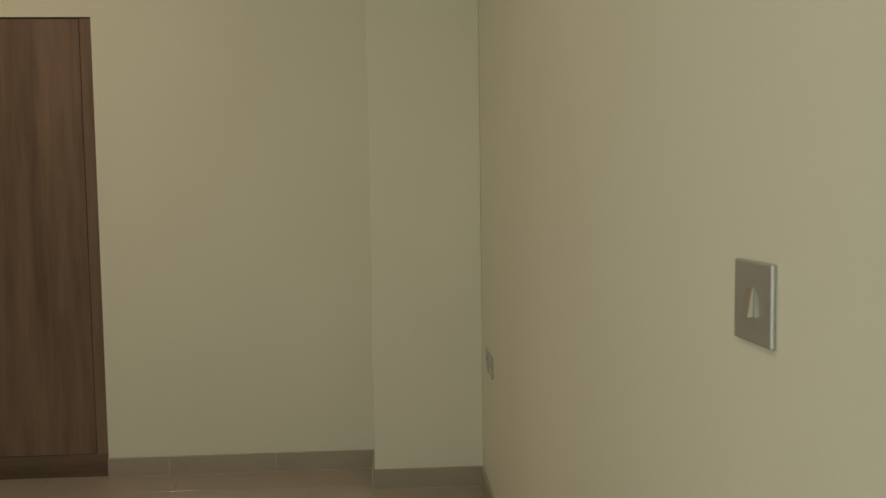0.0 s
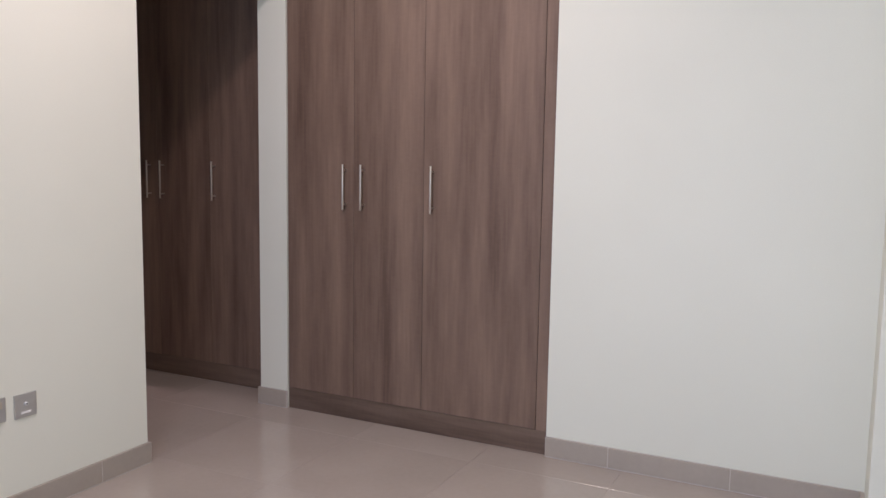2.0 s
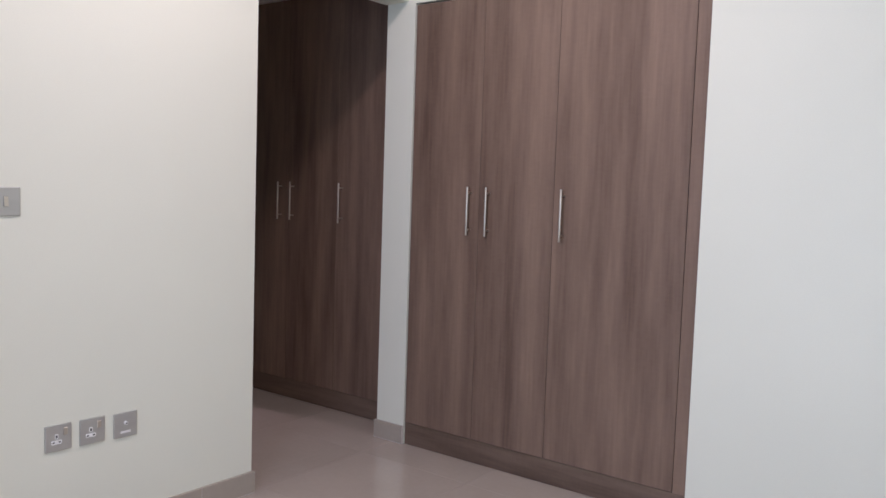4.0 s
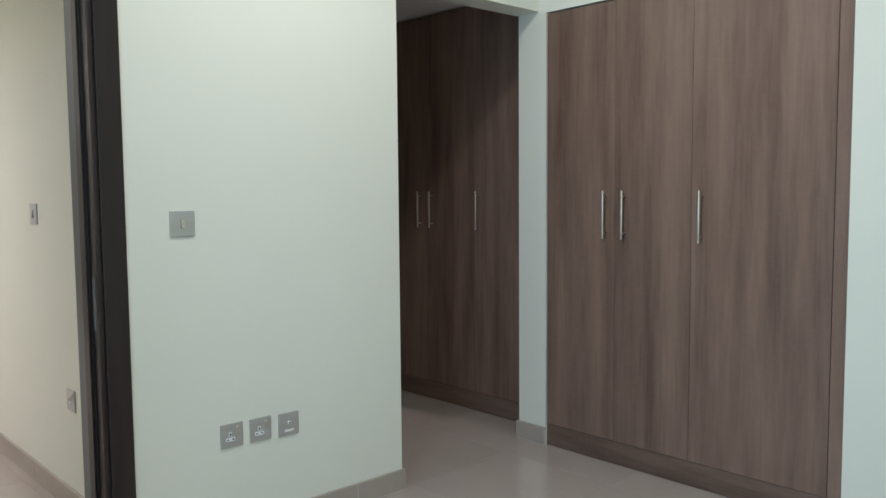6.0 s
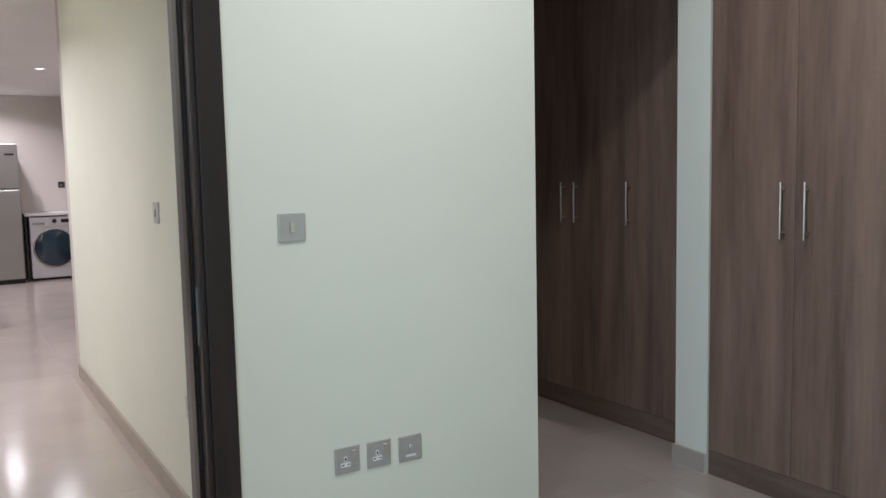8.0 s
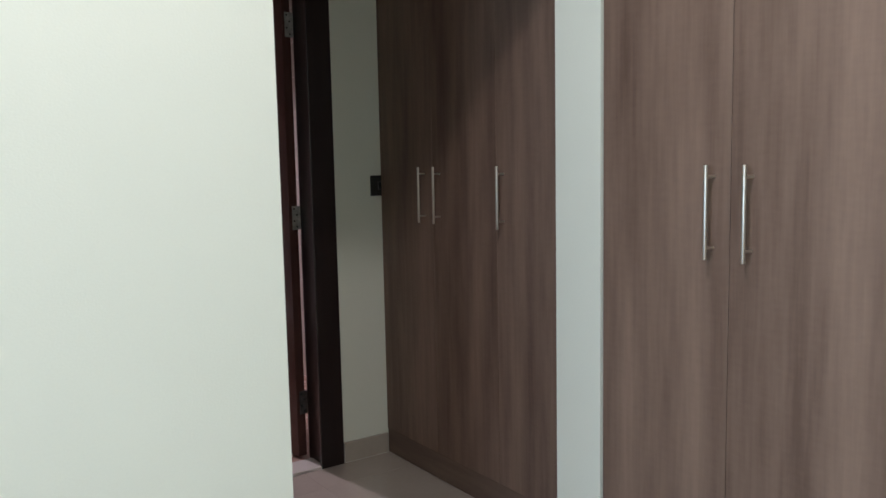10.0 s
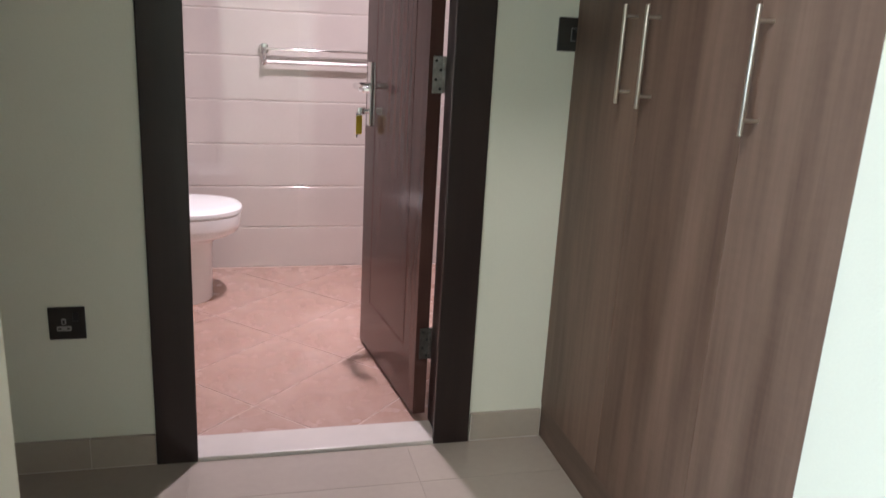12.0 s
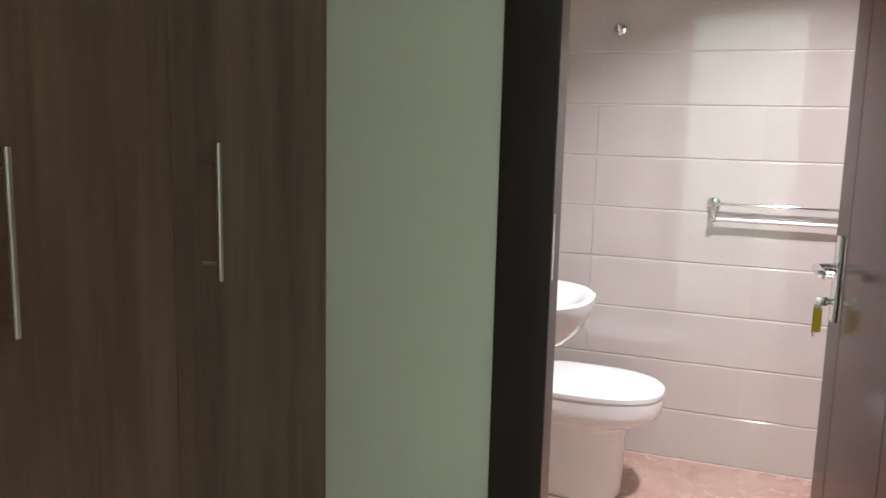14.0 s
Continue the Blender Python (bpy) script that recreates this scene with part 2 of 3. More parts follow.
def loft(bm, rings, cap=True):
    """Rings of equal length, joined into a skin."""
    rows = [[bm.verts.new(p) for p in ring] for ring in rings]
    n = len(rows[0])
    for r0, r1 in zip(rows, rows[1:]):
        for i in range(n):
            bm.faces.new((r0[i], r0[(i + 1) % n], r1[(i + 1) % n], r1[i]))
    if cap:
        bm.faces.new(rows[0][::-1])
        bm.faces.new(rows[-1])


def mesh_of(name, bm, mat, smooth=False):
    bmesh.ops.recalc_face_normals(bm, faces=bm.faces[:])
    me = bpy.data.meshes.new(name)
    bm.to_mesh(me)
    bm.free()
    me.materials.append(mat)
    if smooth:
        for p in me.polygons:
            p.use_smooth = True
        me.set_sharp_from_angle(angle=radians(40))
    return me


def part(name, bm, mat, parent=None, label="", smooth=False):
    ob = new(name, mesh_of(name, bm, mat, smooth))
    if parent is not None:
        ob.parent = parent
    if label:
        tagged(ob, label)
    return ob


def boxes(name, specs, mat, parent=None, label="", bevel=0.0):
    bm = bmesh.new()
    for s in specs:
        box(bm, *s, bevel=bevel)
    return part(name, bm, mat, parent, label)


def setting(name, specs, mat, label, category, bevel=0.0):
    return tagged(boxes(name, specs, mat, bevel=bevel), label, category, kind="structure")


def thing(name, m, label, category, group=""):
    ob = new(name)
    ob.matrix_world = m
    ob.empty_display_size = 0.05
    return tagged(ob, label, category, group)


# ---- plan ----
H_BED, H_LOW = 3.0, 2.5          # ceilings: bedroom; hall, kitchen
H_DRESS = 2.28                   # ceiling of the dressing passage
SOUTH, WEST = -3.15, -4.35
CORNER = -0.885                   # free end of the bedroom's door wall
END = 1.42                        # end wall of the dressing passage
B_FRONT, C_FRONT = 0.186, -1.27  # fronts of the passage wardrobes
BACK = 3.14                       # far wall of the bathroom
HALL = -1.97
SKIRT = 0.088

# ---- structure ----
setting("wall_north", [(-4.49, -2.985, 0, 0.14, -0.05, H_BED), (-2.985, -2.03, 0, 0.14, 2.165, H_BED),
                       (-2.03, CORNER, 0, 0.14, -0.05, H_BED), (-4.49, -2.985, 0.14, 0.185, -0.05, H_LOW), (-2.985, -2.03, 0.14, 0.185, 2.165, H_LOW),
                       (-2.03, HALL, 0.14, 0.185, -0.05, H_LOW), (CORNER, 0.0, 0, 0.14, 2.105, H_BED)], PAINT,
        "cream painted wall with a doorway and a wide opening", "wall")
setting("wall_east", [(0, 0.15, SOUTH, -1.440, -0.05, H_BED), (0, 0.15, -1.440, -0.044, 2.093, H_BED),
                      (0, 0.70, -0.044, 0.128, -0.05, H_BED), (0.70, 0.85, -3.29, 3.3, -0.05, 3.15),
                      (B_FRONT, 0.70, 0.128, 0.14, H_DRESS, H_BED)], PAINT,
        "cream painted wall with recessed wardrobes", "wall")
setting("column", [(-0.28, 0.0, SOUTH, -2.672, -0.05, H_BED)], PAINT, "cream painted column in the corner of the bedroom", "column", bevel=0.004)
setting("wall_south", [(-4.49, 0.15, SOUTH - 0.14, SOUTH, -0.05, H_BED)], PAINT, "cream painted bedroom wall", "wall")
setting("wall_west", [(-4.49, WEST, SOUTH, -2.75, -0.05, H_BED), (-4.49, WEST, -0.85, 0.0, -0.05, H_BED),
                      (-4.49, WEST, -2.75, -0.85, -0.05, 0.2), (-4.49, WEST, -2.75, -0.85, 2.3, H_BED)], PAINT,
        "cream painted wall around the bedroom window", "wall")
setting("ceiling_bedroom", [(-4.49, 0.85, -3.29, 0.14, H_BED, 3.15)], CEIL, "white painted bedroom ceiling", "ceiling")
setting("ceiling_dressing", [(-1.86, 0.70, 0.14, END, H_DRESS, 3.15)], CEIL, "white painted ceiling of the dressing passage", "ceiling")
setting("wall_passage_end", [(-1.86, -0.855, END, END + 0.14, -0.05, H_LOW), (-0.087, 0.70, END, END + 0.14, -0.05, H_LOW),
                             (-0.855, -0.087, END, END + 0.14, 2.13, H_LOW)], PAINT,
        "cream painted end wall with the bathroom doorway", "wall")
setting("wall_hall", [(HALL, -1.86, 0.14, 3.55, -0.05, H_LOW)], PAINT, "cream painted hall wall", "wall")
setting("wall_hall_far", [(-3.62, -3.5, 0.14, 3.55, -0.05, H_LOW), (-6.6, -3.5, 3.55, 3.69, -0.05, H_LOW)], PAINT, "cream painted hall wall", "wall")
setting("wall_kitchen_back", [(-6.6, 0.2, 10.2, 10.34, -0.05, H_LOW)], WALLKITCHEN, "taupe painted kitchen wall", "wall")
setting("wall_kitchen_side", [(-0.98, -0.84, 3.55, 10.2, -0.05, H_LOW), (-1.97, -0.84, 3.55, 3.67, -0.05, H_LOW), (-6.74, -6.6, 3.55, 10.34, -0.05, H_LOW)], WALLKITCHEN, "painted kitchen side wall", "wall")
setting("ceiling_hall", [(-6.74, -1.86, 0.14, 10.34, H_LOW, 2.62), (-1.86, -0.84, 3.3, 10.34, H_LOW, 2.62)], CEIL, "white hall and kitchen ceiling", "ceiling")
setting("wall_bathroom_shell", [(-1.55, -1.408, END + 0.14, 3.3, -0.05, H_LOW), (0.448, 0.60, END + 0.14, 3.3, -0.05, H_LOW),
                                (-1.415, 0.455, BACK + 0.003, 3.3, -0.05, H_LOW)], BATHGROUT, "grouted bathroom wall behind the tiles", "wall")
setting("ceiling_bathroom", [(-1.415, 0.455, END + 0.14, BACK + 0.012, 2.4, H_LOW)], CEIL, "white bathroom ceiling", "ceiling")
floor = setting("floor", [(-6.74, 0.85, -3.29, END + 0.057, -0.08, -0.0012), (-6.74, -1.55, END + 0.057, 10.34, -0.08, -0.0012), (-1.55, -0.84, 3.3, 10.34, -0.08, -0.0012)], GROUT,
                "glossy beige porcelain tile floor", "floor")
bath_floor = setting("floor_bathroom", [(-1.55, 0.60, END + 0.057, 3.3, -0.08, -0.0012)], STONEGROUT, "mottled pink stone tiles laid diagonally", "floor")
setting("threshold", [(-0.816, -0.127, END - 0.013, 1.530, -0.003, 0.012)], MARBLE, "pale marble threshold under the bathroom door", "threshold", bevel=0.003)


# ---- wardrobes ----
def wardrobe(front_x, facing, y0, y1, height, seams, handles, depth, label, filler=None):
    """Fitted wardrobe. facing: -1 looks towards -x, +1 towards +x. The empty stands on the floor at its front."""
    w = thing("wardrobe", pose(front_x, (y0 + y1) / 2, 0), label, "wardrobe", "fitted wardrobes")
    yc = (y0 + y1) / 2

    def span(d0, d1):
        a, b = -facing * d0, -facing * d1
        return min(a, b), max(a, b)

    a, b = span(0.02, depth)
    boxes("body", [(a, b, y0 - yc + 0.002, y1 - yc - 0.002, 0.09, height - 0.004)], WOOD, w, bevel=0.001)
    a, b = span(0.003, depth - 0.05)
    boxes("plinth", [(a, b, y0 - yc + 0.002, y1 - yc - 0.002, 0.001, 0.1062)], WOOD_H, w, "brown laminate plinth with level grain", bevel=0.0015)
    if filler:
        a, b = span(0.001, 0.02)
        boxes("filler_strip", [(a, b, filler[0] - yc, filler[1] - yc, 0.106, height - 0.004)], WOOD, w, bevel=0.0015)
    for (d0, d1), hy in zip(seams, handles):
        a, b = span(0.0, 0.019)
        door = boxes("door", [(a, b, d0 - yc + 0.0009, d1 - yc - 0.0009, 0.108, height - 0.006)], WOOD, w, bevel=0.0012)
        bm = bmesh.new()
        hx, h0, h1 = facing * 0.031, 1.034, 1.250
        cyl(bm, (hx, hy - yc, h0), (hx, hy - yc, h1), 0.0049, n=16, bevel=0.001)
        for z in (h0 + 0.026, h1 - 0.026):
            cyl(bm, (0, hy - yc, z), (hx, hy - yc, z), 0.0038, n=12)
        part("handle", bm, STEEL, door, "slim brushed steel bar handle", smooth=True)
    return w


wardrobe(0.004, -1, -1.438, -0.046, 2.091, [(-0.44, -0.05), (-0.817, -0.44), (-1.387, -0.817)], [-0.396, -0.496, -0.868], 0.6,
         "brown wood-grain fitted wardrobe with three doors beside the opening", filler=(-1.438, -1.388))
wardrobe(B_FRONT, -1, 0.130, END - 0.002, H_DRESS - 0.002, [(0.132, 0.630), (0.630, 1.023), (1.023, 1.400)], [0.588, 0.974, 1.077], 0.5,
         "brown wood-grain fitted wardrobe in the dim dressing passage", filler=(1.401, END - 0.003))
wardrobe(C_FRONT, 1, 0.142, END - 0.002, H_DRESS - 0.002, [(0.145, 0.590), (0.590, 0.945), (0.945, 1.400)], [0.545, 0.634, 1.015], 0.5,
         "brown wood-grain fitted wardrobe facing the passage wardrobe", filler=(1.401, END - 0.003))


# ---- skirting tiles ----
def skirting(name, a, b, normal, joints, label="beige porcelain skirting tiles"):
    """Tiles 13 mm thick along the foot of a wall from a to b; joints: distances from a."""
    root = tagged(new(name), label, "skirting", kind="structure")
    a, b, nrm = Vector((*a, 0)), Vector((*b, 0)), Vector((*normal, 0))
    d = (b - a).normalized()
    stops = [0.0, *joints, (b - a).length]
    for s0, s1 in zip(stops, stops[1:]):
        p0, p1 = a + d * (s0 + 0.0012), a + d * (s1 - 0.0012)
        q0, q1 = p0 + nrm * 0.013, p1 + nrm * 0.013
        bm = bmesh.new()
        box(bm, min(p0.x, q1.x), max(p0.x, q1.x), min(p0.y, q1.y), max(p0.y, q1.y), 0.0025, SKIRT, bevel=0.0012, seg=1)
        part("tile", bm, BASE, root)
    bm = bmesh.new()
    q0, q1 = a + nrm * 0.0112, b + nrm * 0.0112
    box(bm, min(a.x, q1.x), max(a.x, q1.x), min(a.y, q1.y), max(a.y, q1.y), 0.0, SKIRT - 0.002)
    part("joint", bm, MARBLE, root, "pale grout between skirting tiles")


def each(length, first, step=0.6):
    out, s = [], first
    while s < length - 0.03:
        out.append(s)
        s += step
    return out


skirting("baseboard_east", (0, -2.672), (0, -1.440), (-1, 0), [0.467, 0.955])
skirting("baseboard_column_side", (-0.28, -2.672), (-0.010, -2.672), (0, 1), [])
skirting("baseboard_column", (-0.28, SOUTH + 0.01), (-0.28, -2.662), (-1, 0), [])
skirting("baseboard_south", (-4.35, SOUTH), (-0.28, SOUTH), (0, 1), each(4.07, 0.35))
skirting("baseboard_nib", (0, -0.044), (0, 0.138), (-1, 0), [])
skirting("baseboard_north", (-2.012, 0), (CORNER + 0.010, 0), (0, -1), [0.29, 0.887])
skirting("baseboard_corner", (CORNER, 0.001), (CORNER, 0.139), (1, 0), [])
skirting("baseboard_north_far", (-4.35, 0), (-3.0, 0), (0, -1), each(1.35, 0.3))
skirting("baseboard_passage", (C_FRONT, END), (-0.907, END), (0, -1), [0.20])
skirting("baseboard_passage_short", (-0.032, END), (B_FRONT, END), (0, -1), [])
skirting("baseboard_hall", (HALL, 0.202), (HALL, 3.55), (-1, 0), each(3.34, 0.4))


# ---- doors and frames ----
def door_frame(name, x0, x1, y0, y1, head, face, width, label, lip=-0.004):
    """Dark timber lining with architraves on both sides. x0, x1: clear opening; face: architrave thickness."""
    f = tagged(new(name), label, "door frame", kind="structure")
    t = 0.032
    boxes("jamb", [(x0 - t, x0, y0 - 0.002, y1 + 0.002, 0.0, head)], WENGE, f, bevel=0.002)
    boxes("jamb", [(x1, x1 + t, y0 - 0.002, y1 + 0.002, 0.0, head)], WENGE, f, bevel=0.002)
    boxes("head", [(x0 - t, x1 + t, y0 - 0.002, y1 + 0.002, head, head + t)], WENGE, f, bevel=0.002)
    for ys, ye, near in ((y0 - face, y0 - 0.0005, True), (y1 + 0.0005, y1 + face, False)):
        cover = lip if near or lip < 0 else -0.004
        for a, b in ((x0 - width, x0 + cover), (x1 - cover, x1 + width)):
            boxes("architrave", [(a, b, ys, ye, 0.0, head + width)], WENGE, f, bevel=0.003)
        boxes("architrave", [(x0 + cover + 0.001, x1 - cover - 0.001, ys, ye, head - cover, head + width)], WENGE, f, bevel=0.003)
    return f


def lever_set(parent, sx, y, z, toward, tag_mat, tag_label, plate_half=0.10, face=0.02):
    """Lever on a long plate with a keyed lock, on the face of a 4 cm leaf, pointing out along sx; the lever runs along toward * y."""
    boxes("lock_plate", [(min(sx * face, sx * (face + 0.009)), max(sx * face, sx * (face + 0.009)), y - 0.019, y + 0.019, z - plate_half - 0.035, z + plate_half - 0.02)], CHROME, parent, "chrome lock plate", bevel=0.003)
    bm = bmesh.new()
    cyl(bm, (sx * face, y, z), (sx * (face + 0.016), y, z), 0.013, n=20)
    tube(bm, [(sx * (face + 0.01), y, z), (sx * (face + 0.047), y, z), (sx * (face + 0.056), y + toward * 0.012, z), (sx * (face + 0.058), y + toward * 0.085, z - 0.003), (sx * (face + 0.052), y + toward * 0.098, z - 0.004), (sx * (face + 0.036), y + toward * 0.102, z - 0.004)], 0.0112, 14)
    part("lever", bm, CHROME, parent, "curved chrome lever", smooth=True)
    bm = bmesh.new()
    zl = z - 0.085
    cyl(bm, (sx * face, y, zl), (sx * (face + 0.022), y, zl), 0.008, n=16)
    box(bm, min(sx * (face + 0.02), sx * (face + 0.045)), max(sx * (face + 0.02), sx * (face + 0.045)), y - 0.002, y + 0.002, zl - 0.011, zl + 0.011, bevel=0.001)
    part("key", bm, CHROME, parent, "steel key in the lock", smooth=True)
    bm = bmesh.new()
    box(bm, sx * (face + 0.040) - 0.011, sx * (face + 0.040) + 0.011, y - 0.003, y + 0.003, zl - 0.080, zl - 0.016, bevel=0.0025)
    part("key_tag", bm, tag_mat, parent, tag_label)
    bm = bmesh.new()
    box(bm, sx * (face + 0.046) - 0.003, sx * (face + 0.046) + 0.003, y + 0.004, y + 0.006, zl - 0.092, zl - 0.03, bevel=0.0008)
    cyl(bm, (sx * (face + 0.042), y - 0.001, zl - 0.013), (sx * (face + 0.042), y + 0.006, zl - 0.013), 0.008, n=14)
    part("spare_key", bm, CHROME, parent)


def hinge(parent, x, y, z, mat, label):
    """Butt hinge with its knuckle at x, y."""
    bm = bmesh.new()
    for i in range(5):
        cyl(bm, (x, y, z - 0.05 + i * 0.02 + 0.0006), (x, y, z - 0.03 + i * 0.02 - 0.0006), 0.0065, n=14)
    box(bm, x - 0.034, x - 0.004, y - 0.0015, y + 0.0015, z - 0.05, z + 0.05, bevel=0.0006, seg=1)
    box(bm, x + 0.003, x + 0.022, y - 0.0035, y - 0.001, z - 0.05, z + 0.05, bevel=0.0006, seg=1)
    h = part("hinge", bm, mat, parent, label)
    for dz, dx in ((-0.038, -0.012), (-0.013, -0.025), (0.013, -0.012), (0.038, -0.025)):
        bm = bmesh.new()
        cyl(bm, (x + dx, y - 0.0015, z + dz), (x + dx, y - 0.0024, z + dz), 0.0042, n=10)
        part("screw", bm, BLACK_PL, h)


def panel_leaf(parent, width, height, mat):
    """Flush leaf along local +y with a grooved rectangle cut into both faces; face towards +x and -x, 4 cm thick."""
    bm = bmesh.new()
    g, m, d = 0.006, 0.115, 0.003
    # rails and stiles, groove bed, centre field
    box(bm, -0.02 + d, 0.02 - d, 0.002, width - 0.002, 0.008, height - 0.002)
    for a, b, c, e in ((0, m, 0.006, height), (width - m, width, 0.006, height), (m, width - m, 0.006, 0.19), (m, width - m, height - 0.13, height)):
        box(bm, -0.02, 0.02, a, b, c, e)
    box(bm, -0.02, 0.02, m + g, width - m - g, 0.19 + g, height - 0.13 - g)
    return part("leaf", bm, mat, parent)


# bedroom door, standing open into the bedroom
frame_bed = door_frame("door_frame_bedroom", -2.895, -2.106, 0.0, 0.185, 2.10, 0.014, 0.092, "dark stained wooden door frame of the bedroom door", lip=-0.016)
boxes("stop", [(-2.118, -2.1065, 0.055, 0.10, 0.0, 2.099)], WENGE, frame_bed, "rebated door stop", bevel=0.002)
boxes("stop", [(-2.8945, -2.879, 0.055, 0.10, 0.0, 2.099)], WENGE, frame_bed, bevel=0.002)
boxes("lining_strip", [(-2.1085, -2.1055, 0.125, 0.1875, 0.0, 2.098)], LINING, frame_bed, "grey strip of door lining", bevel=0.0008)
boxes("seal", [(-2.1115, -2.1062, 0.044, 0.0545, 0.0, 2.098)], BLACK_PL, frame_bed, "black rubber door seal")
boxes("strike_plate", [(-2.1082, -2.1058, 0.012, 0.036, 0.83, 1.0)], LINING, frame_bed, "steel strike plate", bevel=0.0006)


def hung_leaf(m, width, height, lever_y, lever_z, tag_mat, tag_label, label, stain):
    """A door on its hinges: local +y runs from the hinge to the free edge, the lever is on the face towards -x."""
    d = thing("door", m, label, "door")
    panel_leaf(d, width, height, stain)
    lever_set(d, -1, lever_y, lever_z, -1, tag_mat, tag_label)
    return d


# bedroom door: it stands open into the bedroom, hinged at the far jamb
door_bed = hung_leaf(pose(-2.862, -0.012, 0, 0, 0, 180 + 0.8), 0.77, 2.085, 0.695, 0.93, RED, "red plastic key tag",
                     "dark brown bedroom door standing open with keys in the lock", WENGE)
# bathroom door
frame_bath = door_frame("door_frame_bathroom", -0.818, -0.125, END, END + 0.14, 2.07, 0.015, 0.088, "dark stained wooden frame of the bathroom door", lip=0.018)
boxes("strike_plate", [(-0.8185, -0.8162, END + 0.06, END + 0.085, 0.99, 1.12)], CHROME, frame_bath, "chrome strike plate", bevel=0.0006)
door_bath = hung_leaf(pose(-0.151, 1.574, 0.006, 0, 0, 7.2), 0.625, 2.05, 0.565, 0.955, YELLOW, "yellow plastic key tag",
                      "dark red-brown bathroom door standing open with a key", LEAF)
# the lowest hinge has a darker, mottled colour than the other two
for hz in (0.25, 1.047, 1.84):
    hinge(door_bath, 0.023, -0.009, hz - 0.006, HINGE_DARK if hz < 0.5 else HINGE, "dark mottled steel butt hinge" if hz < 0.5 else "worn steel butt hinge")


# ---- switches and sockets ----
DARKPLATE = material("dark bronze plate", (0.045, 0.042, 0.038), 0.4, 0.4, vary=0.08, scale=20, fine=200, bump=0.02)
def plate(name, m, label, category, group="", mat=PLATE):
    """A square 86 mm wall plate in the local xz plane, its face towards -y."""
    t = thing(name, m, label, category, group)
    boxes("plate", [(-0.043, 0.043, -0.0065, -0.0005, -0.043, 0.043)], mat, t, bevel=0.0022)
    return t


def switch(m, label, mat=PLATE):
    t = plate("light_switch", m, label, "light switch", mat=mat)
    bm = bmesh.new()
    box(bm, -0.0075, 0.0075, -0.0075, -0.006, -0.0165, 0.0165, bevel=0.0008, seg=1)
    part("rocker_frame", bm, GREY_PL, t)
    bm = bmesh.new()
    vs = [(-0.006, -0.0075, 0.015), (0.006, -0.0075, 0.015), (0.006, -0.0075, -0.015), (-0.006, -0.0075, -0.015)]
    loft(bm, [vs, [(x, -0.0085 if z > 0 else -0.0135, z) for x, y, z in vs]])
    part("rocker", bm, BLACK_PL if mat is DARKPLATE else STEEL, t, "tilted rocker")
    return t


def socket(m, label, mat=PLATE, insert=WHITE_PL):
    t = plate("wall_socket", m, label, "wall socket", "bedroom wall plates", mat)
    bm = bmesh.new()
    box(bm, -0.024, 0.010, -0.0080, -0.006, -0.020, -0.007, bevel=0.002, seg=1)
    part("pin_insert", bm, insert, t)
    bm = bmesh.new()
    box(bm, -0.0125, -0.0015, -0.0080, -0.006, -0.003, 0.013, bevel=0.002, seg=1)
    part("earth_insert", bm, insert, t)
    bm = bmesh.new()
    box(bm, -0.0095, -0.0045, -0.0084, -0.0075, 0.0, 0.009)
    box(bm, -0.0205, -0.0135, -0.0084, -0.0075, -0.0155, -0.0115)
    box(bm, -0.0005, 0.0065, -0.0084, -0.0075, -0.0155, -0.0115)
    part("pin_holes", bm, BLACK_PL, t)
    bm = bmesh.new()
    box(bm, 0.014, 0.029, -0.0095, -0.006, 0.006, 0.030, bevel=0.0018, seg=1)
    part("rocker", bm, STEEL if mat is PLATE else BLACK_PL, t)
    return t


def outlet(m, label):
    """Aerial or data plate with a round port and a name strip."""
    t = plate("aerial_outlet", m, label, "wall outlet", "bedroom wall plates")
    bm = bmesh.new()
    cyl(bm, (0, -0.006, 0.006), (0, -0.012, 0.006), 0.0062, n=18)
    part("port", bm, WHITE_PL, t, smooth=True)
    bm = bmesh.new()
    cyl(bm, (0, -0.0118, 0.006), (0, -0.0132, 0.006), 0.0028, n=12)
    part("port_core", bm, BLACK_PL, t)
    bm = bmesh.new()
    box(bm, -0.019, 0.019, -0.0075, -0.006, -0.029, -0.021, bevel=0.0008, seg=1)
    part("name_strip", bm, WHITE_PL, t)
    return t


LIGHTPLATE = material("pale grey plate", (0.62, 0.63, 0.64), 0.35, 0.3, vary=0.03, scale=20, fine=200, bump=0.01)
switch(pose(-1.823, 0, 1.157), "satin steel light switch on the cream wall")
socket(pose(-1.666, 0, 0.404), "satin steel socket with white inserts low on the wall")
socket(pose(-1.552, 0, 0.402), "satin steel socket with white inserts low on the wall")
outlet(pose(-1.434, 0, 0.397), "satin steel aerial outlet low on the wall")
switch(pose(-2.918, SOUTH, 1.157, 0, 0, 180), "satin steel light switch on the bedroom wall")
for sx in (-0.50, -0.62):
    socket(pose(sx, SOUTH, 0.60, 0, 0, 180), "satin steel socket beside the column")
switch(pose(HALL, 1.076, 1.175, 0, 0, -90), "pale grey light switch on the hall wall", LIGHTPLATE)
socket(pose(HALL, 0.707, 0.452, 0, 0, -90), "satin steel socket low on the hall wall")
socket(pose(-1.103, END, 0.414), "dark bronze socket low on the passage wall", DARKPLATE, GREY_PL)
switch(pose(0.178, END, 1.174), "dark bronze light switch beside the passage wardrobe", DARKPLATE)


